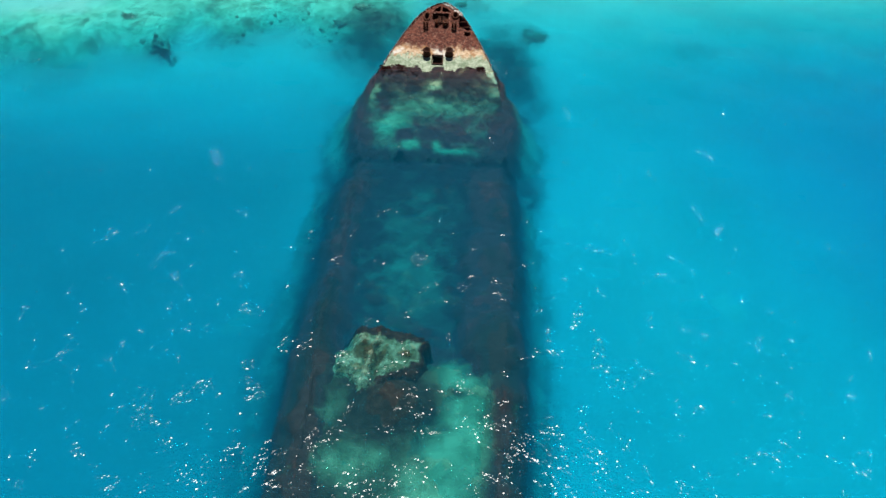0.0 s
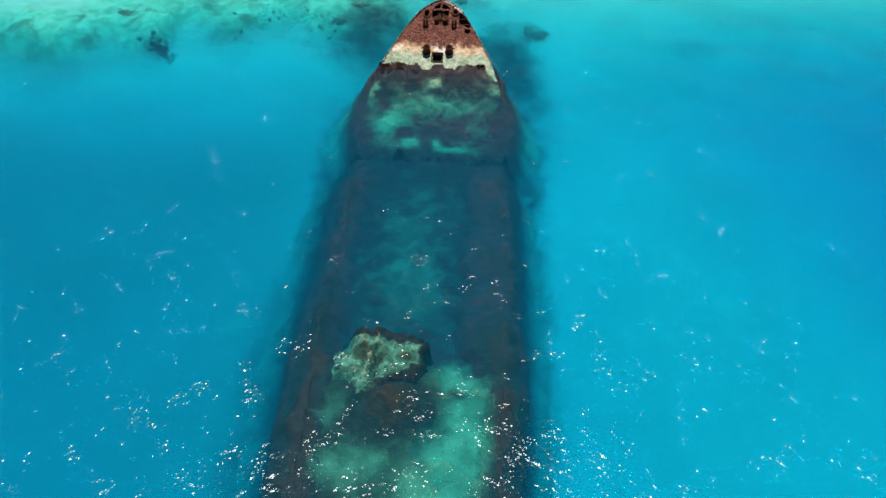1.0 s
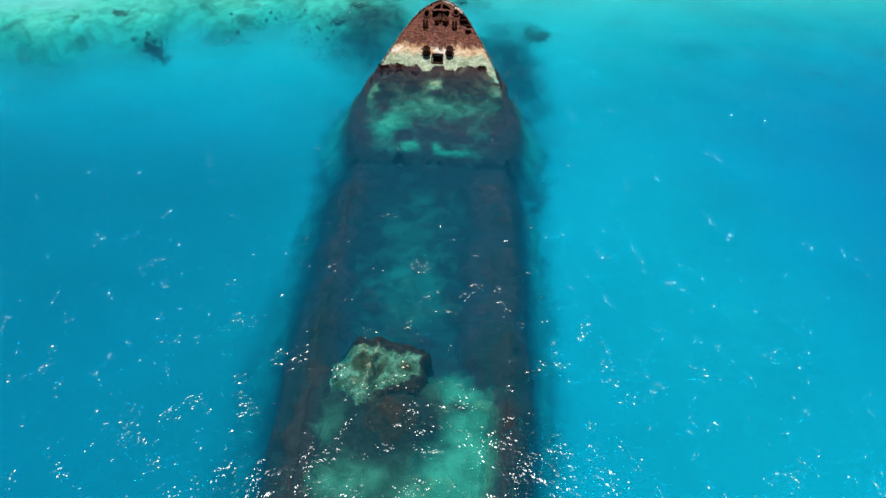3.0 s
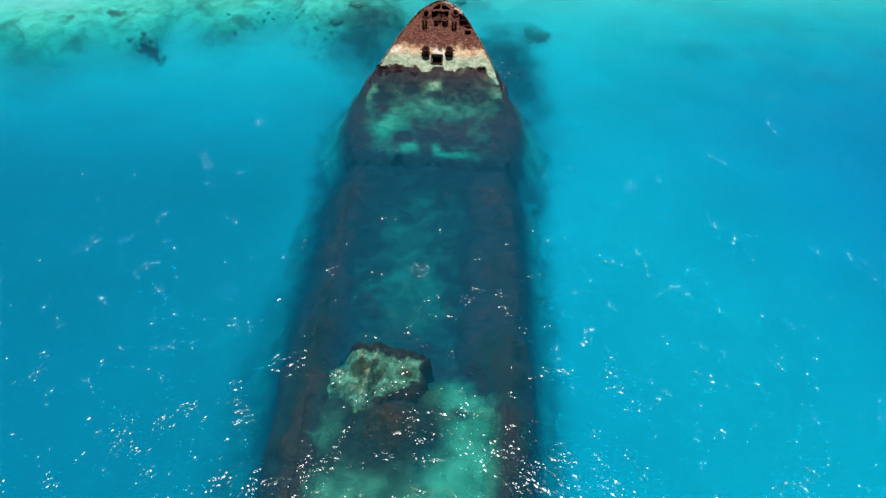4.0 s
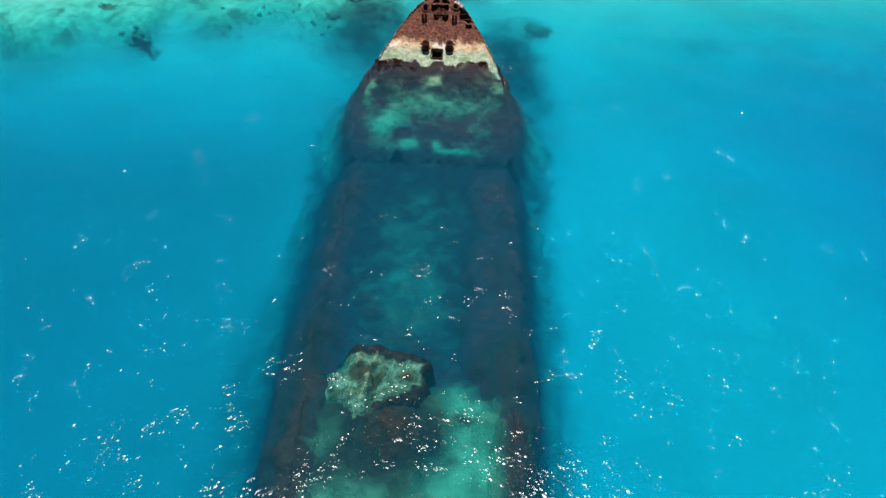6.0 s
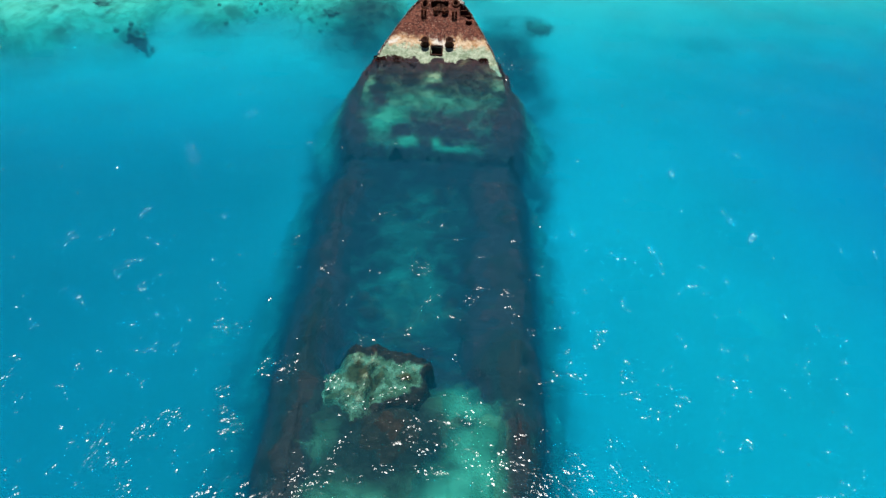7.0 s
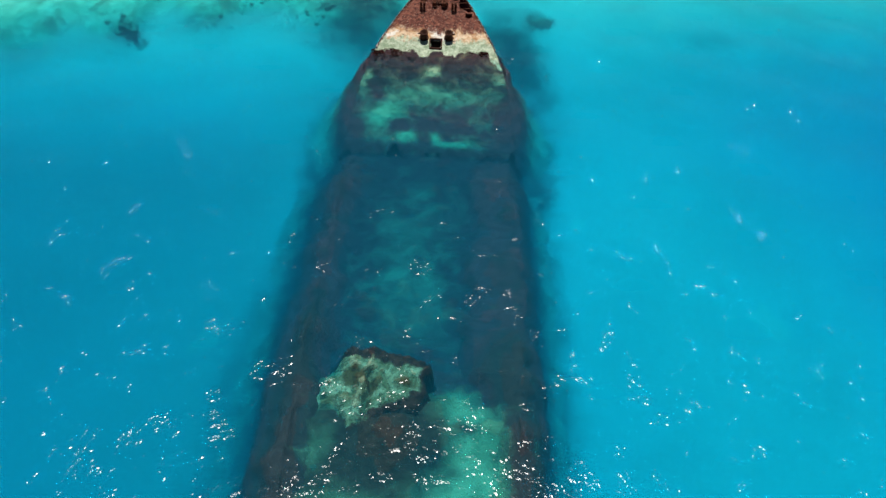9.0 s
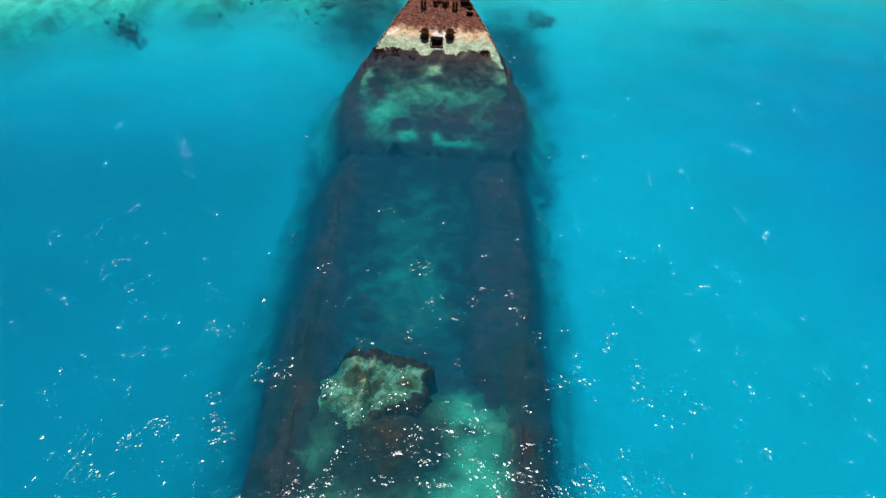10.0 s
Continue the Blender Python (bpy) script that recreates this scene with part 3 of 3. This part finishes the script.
box(bm, on_deck(-0.17, 0.62, -0.16), (0.7, 0.06, 0.05), SLOPE)
part("hatch_bar", bm, M_WHITE, hatch)

# mooring rings
for (cx, cy, rx, ry) in OVALS:
    bm = bmesh.new()
    N, K = 28, 8
    ring = []
    for i in range(N):
        a = 2 * math.pi * i / N
        p = Vector((cx + (rx + 0.07) * math.cos(a), cy + (ry + 0.07) * math.sin(a), 0))
        c = on_deck(p.x, p.y, 0.07)
        out = Vector((math.cos(a), math.sin(a), 0))
        ring.append([bm.verts.new(c + out * 0.075 * math.cos(2 * math.pi * k / K) + Vector((0, 0, 0.09 * math.sin(2 * math.pi * k / K)))) for k in range(K)])
    for i in range(N):
        for k in range(K):
            bm.faces.new((ring[i][k], ring[(i + 1) % N][k], ring[(i + 1) % N][(k + 1) % K], ring[i][(k + 1) % K]))
    part("fairlead", bm, M_RUST, wreck, "oval rusted mooring ring", True)

# paired bitts
for x in (-1.24, 0.94):
    bm = bmesh.new()
    box(bm, on_deck(x, 3.94, 0.04), (0.40, 0.46, 0.06), SLOPE)
    bitt = part("bitt_base", bm, M_RUST, wreck, "rusted double mooring bitt")
    for dx in (-0.11, 0.11):
        bm = bmesh.new()
        tube(bm, on_deck(x + dx, 3.96, 0.03), 0.08, 0.50, 0.025, 12, SLOPE, 0.02)
        part("post", bm, M_RUST, bitt, "", True)

# remains of the windlass
bm = bmesh.new()
box(bm, on_deck(-0.1, 4.40, 0.04), (1.0, 0.22, 0.06), SLOPE)
windlass = part("windlass_base", bm, M_DARK_RUST, wreck, "broken rusted windlass on the foredeck")
for x, r in ((-0.42, 0.15), (0.24, 0.17)):
    bm = bmesh.new()
    tube(bm, on_deck(x, 4.2, 0.05), r, 0.34, 0.05, 16, SLOPE, 0.03)
    part("drum", bm, M_RUST, windlass, "", True)
bm = bmesh.new()
rod(bm, on_deck(-0.62, 4.3, 0.26), on_deck(0.48, 4.3, 0.26), 0.055)
part("shaft", bm, M_RUST, windlass, "", True)
for x in (-0.14, 0.46):
    bm = bmesh.new()
    box(bm, on_deck(x, 4.3, 0.18), (0.07, 0.38, 0.36), SLOPE)
    part("cheek", bm, M_RUST, windlass)

# beams under the open deck, coloured dark so the openings stay in shade
for y in (5.52, 3.0, 2.2):
    bm = bmesh.new()
    w = half_width(y) - 0.1
    box(bm, (MID, y, deck_z(y) - 0.10), (2 * w, 0.10, 0.16), SLOPE)
    part("deck_beam", bm, M_DARK_RUST, wreck)
bm = bmesh.new()
rod(bm, on_deck(-0.11, 5.4, -0.05), on_deck(-0.11, 6.6, -0.04), 0.05)
part("stringer", bm, M_RUST, wreck)

# ribs left standing in the torn opening beside the rail
for y in (4.75, 4.25, 3.72):
    bm = bmesh.new()
    edge = half_width(y) - 0.03
    rod(bm, (MID + edge - 0.95, y + 0.10, deck_z(y) - 0.16), (MID + edge, y, deck_z(y) - 0.03), 0.035, 8)
    part("rib", bm, M_RUST, wreck, "", True)

# bulwark rail round the bow and its bleached plates
for side in (-1, 1):
    for a, b in ((0.5, 1.7), (1.7, 2.9), (2.9, 4.1), (4.1, 5.1), (5.1, 5.9), (5.9, 6.6)):
        bm = bmesh.new()
        pts = []
        for y in steps(a + 0.02, b - 0.02, 0.1):
            x = MID + side * (half_width(y) + 0.02)
            h = 0.07 + 0.05 * fbm(y * 3, side * 2.0, 0.0) + (0.16 if (side > 0 and b > 5.5) else 0.05 if b > 5 else 0)
            pts.append([bm.verts.new((x - side * o, y, deck_z(y) + z)) for o, z in ((0.0, -0.12), (0.0, h), (0.06, h), (0.06, -0.12))])
        for p, q in zip(pts, pts[1:]):
            for k in range(4):
                bm.faces.new((p[k], p[(k + 1) % 4], q[(k + 1) % 4], q[k]))
        bm.faces.new(pts[0]), bm.faces.new(pts[-1][::-1])
        bmesh.ops.recalc_face_normals(bm, faces=bm.faces[:])
        rail = part("bulwark", bm, M_WHITE if (side > 0 and b > 5.5) else M_RUST, wreck)
        if side > 0 and b > 5.5:
            bm = bmesh.new()
            ends = []
            for y in steps(a + 0.05, b - 0.08, 0.12):
                x, wide = half_width(y) - 0.02, 0.24 + 0.12 * fbm(y * 4, 2.0, 0.0)
                ends.append([bm.verts.new((MID + x - o, y, deck_z(y) + z)) for o, z in ((0.0, 0.19), (wide, 0.12), (wide, 0.09), (0.0, 0.16))])
            for p, q in zip(ends, ends[1:]):
                for k in range(4):
                    bm.faces.new((p[k], p[(k + 1) % 4], q[(k + 1) % 4], q[k]))
            bm.faces.new(ends[0]), bm.faces.new(ends[-1][::-1])
            bmesh.ops.recalc_face_normals(bm, faces=bm.faces[:])
            part("cap_plate", bm, M_WHITE, rail, "bleached white cap plate")

# ragged growth at the bow's waterline
rng = random.Random(4)
for side in (-1, 1):
    bm = bmesh.new()
    for i in range(320):
        y = rng.uniform(-1.4, 2.0)
        w = half_width(y)
        q = 0.02 + 0.07 * rng.random() ** 2
        lump(bm, (MID + side * (w + rng.uniform(-0.2, 0.3) * (1 - smooth(-0.5, 2.2, y)) + 0.03), y, min(-0.02, deck_z(y) - 0.05) - rng.uniform(0, 0.3)), (q, q * rng.uniform(0.8, 1.8), q * 0.7), rng.uniform(0, 90), 0.8, 2)
    tagged(part("growth", bm, M_SHORE, wreck, "clumps of dark weed and coral", True), kind="stuff")

# tufts of weed where the deck dips under
for side in (-1, 1):
    bm = bmesh.new()
    for i in range(420 if side < 0 else 200):
        x = rng.uniform(-4.3, -1.35) if side < 0 else rng.uniform(1.4, 3.3)
        y = weed_line(x) - 0.03 - abs(rng.gauss(0, 0.38 if side < 0 else 0.15))
        if abs(x - MID) > half_width(y):
            continue
        q = 0.02 + 0.055 * rng.random() ** 2
        lump(bm, (x, y, max(deck_z(y) + 0.03, -0.16 + 0.11 * rng.random())), (q * rng.uniform(0.8, 1.6), q, q * 0.8), rng.uniform(0, 90), 1.1, 2)
    tagged(part("shore_weed", bm, M_SHORE, wreck, "wet dark red weed at the waterline", True), kind="stuff")

# pale crust along the rail
bm = bmesh.new()
for i in range(150):
    side = -1 if rng.random() < 0.6 else 1
    y = rng.uniform(0.3, 6.2)
    q = rng.uniform(0.015, 0.05)
    lump(bm, (MID + side * (half_width(y) - rng.uniform(-0.02, 0.10)), y, deck_z(y) + 0.09), (q, q * 1.5, q), i * 1.7, 0.6, 1)
tagged(part("rail_crust", bm, M_WHITE, wreck, "white crust flecks on the rail", True), kind="stuff")

# ---------------------------------------------------------------- the crusted boiler inside the wreck
def beyond(x, y, ax, ay, nx, ny):
    return (x - ax) * nx + (y - ay) * ny


verts, silt, stain = [], [], []
N = 120
for j in range(N + 1):
    for i in range(N + 1):
        x, y = -6.0 + 7.6 * i / N, -31.2 + 6.4 * j / N
        jx, jy = x + 0.30 * fbm(x * 1.3, y * 1.3, 6.0), y + 0.30 * fbm(x * 1.3, y * 1.3, 12.0)
        back = beyond(jx, jy, -2.85, -26.2, 0.187, 0.982)
        right = jx - 0.1
        front = beyond(jx, jy, 0.19, -28.0, 0.535, -0.845)
        left = max(beyond(jx, jy, -2.85, -26.2, -0.913, 0.407), beyond(jx, jy, -3.5, -28.4, -0.72, -0.69))
        rise = (1 - smooth(0.3, 1.1, max(back, right + 0.35))) * (1 - smooth(0.0, 1.7, front)) * (1 - smooth(-0.3, 1.9, left))
        seam = beyond(x, y, -1.95, -27.3, 0.985, -0.17) + 0.25 * fbm(x * 0.9, y * 1.4, 3.0)
        fold = abs(fbm(x * 1.1 + 0.5 * y, y * 0.9 - 0.5 * x, 2.0, 5))
        crease = 0.26 * math.exp(-((seam + 0.16) / 0.20) ** 2) - 0.30 * math.exp(-((seam - 0.16) / 0.13) ** 2) * smooth(-26.9, -27.5, y)
        weedy = max(smooth(-0.5, 0.3, max(back, right)), smooth(-0.45, 0.35, front + 0.3 * fbm(x * 1.6, y * 1.6, 4.0)))
        z = -3.6 + rise * (2.55 + 0.05 * (y + 28)) + (0.42 * fold + crease + 0.06 * fbm(x * 4, y * 4, 5.0)) * (0.2 + 0.8 * rise) * (1 - 0.6 * weedy)
        verts.append((x, y, z))
        silt.append(1.15 - 1.9 * weedy - 1.1 * smooth(-0.4, 1.5, left))
        stain.append(blobs(x, y, [(-2.65, -27.5, 0.5, 0.55, 1.3), (-1.85, -27.9, 0.28, 0.35, 1.1), (-0.6, -27.7, 0.5, 0.25, 0.9), (-2.0, -28.7, 0.2, 0.5, 0.6)]) + 0.15 * weedy)
faces = [(j * (N + 1) + i, j * (N + 1) + i + 1, (j + 1) * (N + 1) + i + 1, (j + 1) * (N + 1) + i) for j in range(N) for i in range(N)]
boiler = mesh_object("boiler", verts, faces, M_BLOCK, None, attributes={"silt": silt, "stain": stain})
boiler.matrix_world = pose(0.33, 0, 0, 0, 0, -5.2)
tagged(boiler, "silt covered iron boiler crusted with brown weed inside the wreck", "boiler")

# ---------------------------------------------------------------- coral heads
def coral_head(x, y, r, h, seed):
    bm = bmesh.new()
    rr = random.Random(seed)
    lump(bm, (x, y, bed(x, y)), (0.75 * r, 0.6 * r, 0.22 * h), seed + 50, 0.9, 3)
    for k in range(55):
        a, d = rr.uniform(0, 6.28), r * min(1.5, abs(rr.gauss(0, 0.75)))
        px, py = x + d * math.cos(a), y + 0.8 * d * math.sin(a)
        q = r * rr.uniform(0.08, 0.26)
        lump(bm, (px, py, bed(px, py) + 0.35 * h * max(0.0, 1 - d / (1.4 * r))), (q, q * rr.uniform(0.7, 1.3), min(q, h) * rr.uniform(0.25, 0.55)), seed + k, 0.7, 2)
    ob = part("coral_head", bm, M_CORAL, None, smooth=True)
    return tagged(ob, "dark knobbly coral head on the sandy sea bed", "coral", "coral heads")


for i, (x, y, r, h) in enumerate(((-22.9, 8.6, 0.9, 0.8), (-26.1, 12.1, 0.6, 0.4), (9.3, 12.2, 1.0, 0.5), (16.7, 19.2, 0.6, 0.4),
                                  (-8.0, 12.2, 0.6, 0.5), (-6.2, 14.5, 0.7, 0.6), (3.0, 17.0, 0.5, 0.5))):
    coral_head(x, y, r, h, i * 7 + 1)

# rubble and small corals all over the reef
rng = random.Random(11)
bm = bmesh.new()
for i in range(280):
    x = -5 - 14 * rng.random() ** 1.5
    y = reef_edge(x) + rng.uniform(-2.5, 11)
    if rng.random() > 0.25 + dark_cover(x, y):
        continue
    q = 0.05 + 0.16 * rng.random() ** 2
    lump(bm, (x, y, bed(x, y)), (q, q * rng.uniform(0.7, 1.4), q * rng.uniform(0.3, 0.8)), i * 0.7, 0.6, 1)
rubble = part("reef_rubble", bm, M_CORAL, None, smooth=True)
tagged(rubble, "scattered coral rubble on the shallow reef", "reef", kind="stuff")

# a little foam where the swell meets the bow
rng = random.Random(5)
n = Nodes("white_foam")
M_FOAM = n.surface(n.mix(n.span(n.noise(9.0, 4), 0.4, 0.6), (0.75, 0.82, 0.82), (0.9, 0.93, 0.93)), 0.9)
bm = bmesh.new()
for i in range(26):
    y = rng.uniform(-0.8, 2.4)
    x, y = to_world(MID + half_width(y) + 0.25 + abs(rng.gauss(0, 0.5)), y)
    q = 0.010 + 0.025 * rng.random() ** 3
    lump(bm, (x, y, 0.05), (q * 1.8, q, 0.015), i * 1.3, 0.9, 1)
tagged(part("foam", bm, M_FOAM, None, smooth=True), "white foam flecks beside the bow", "foam", kind="stuff")
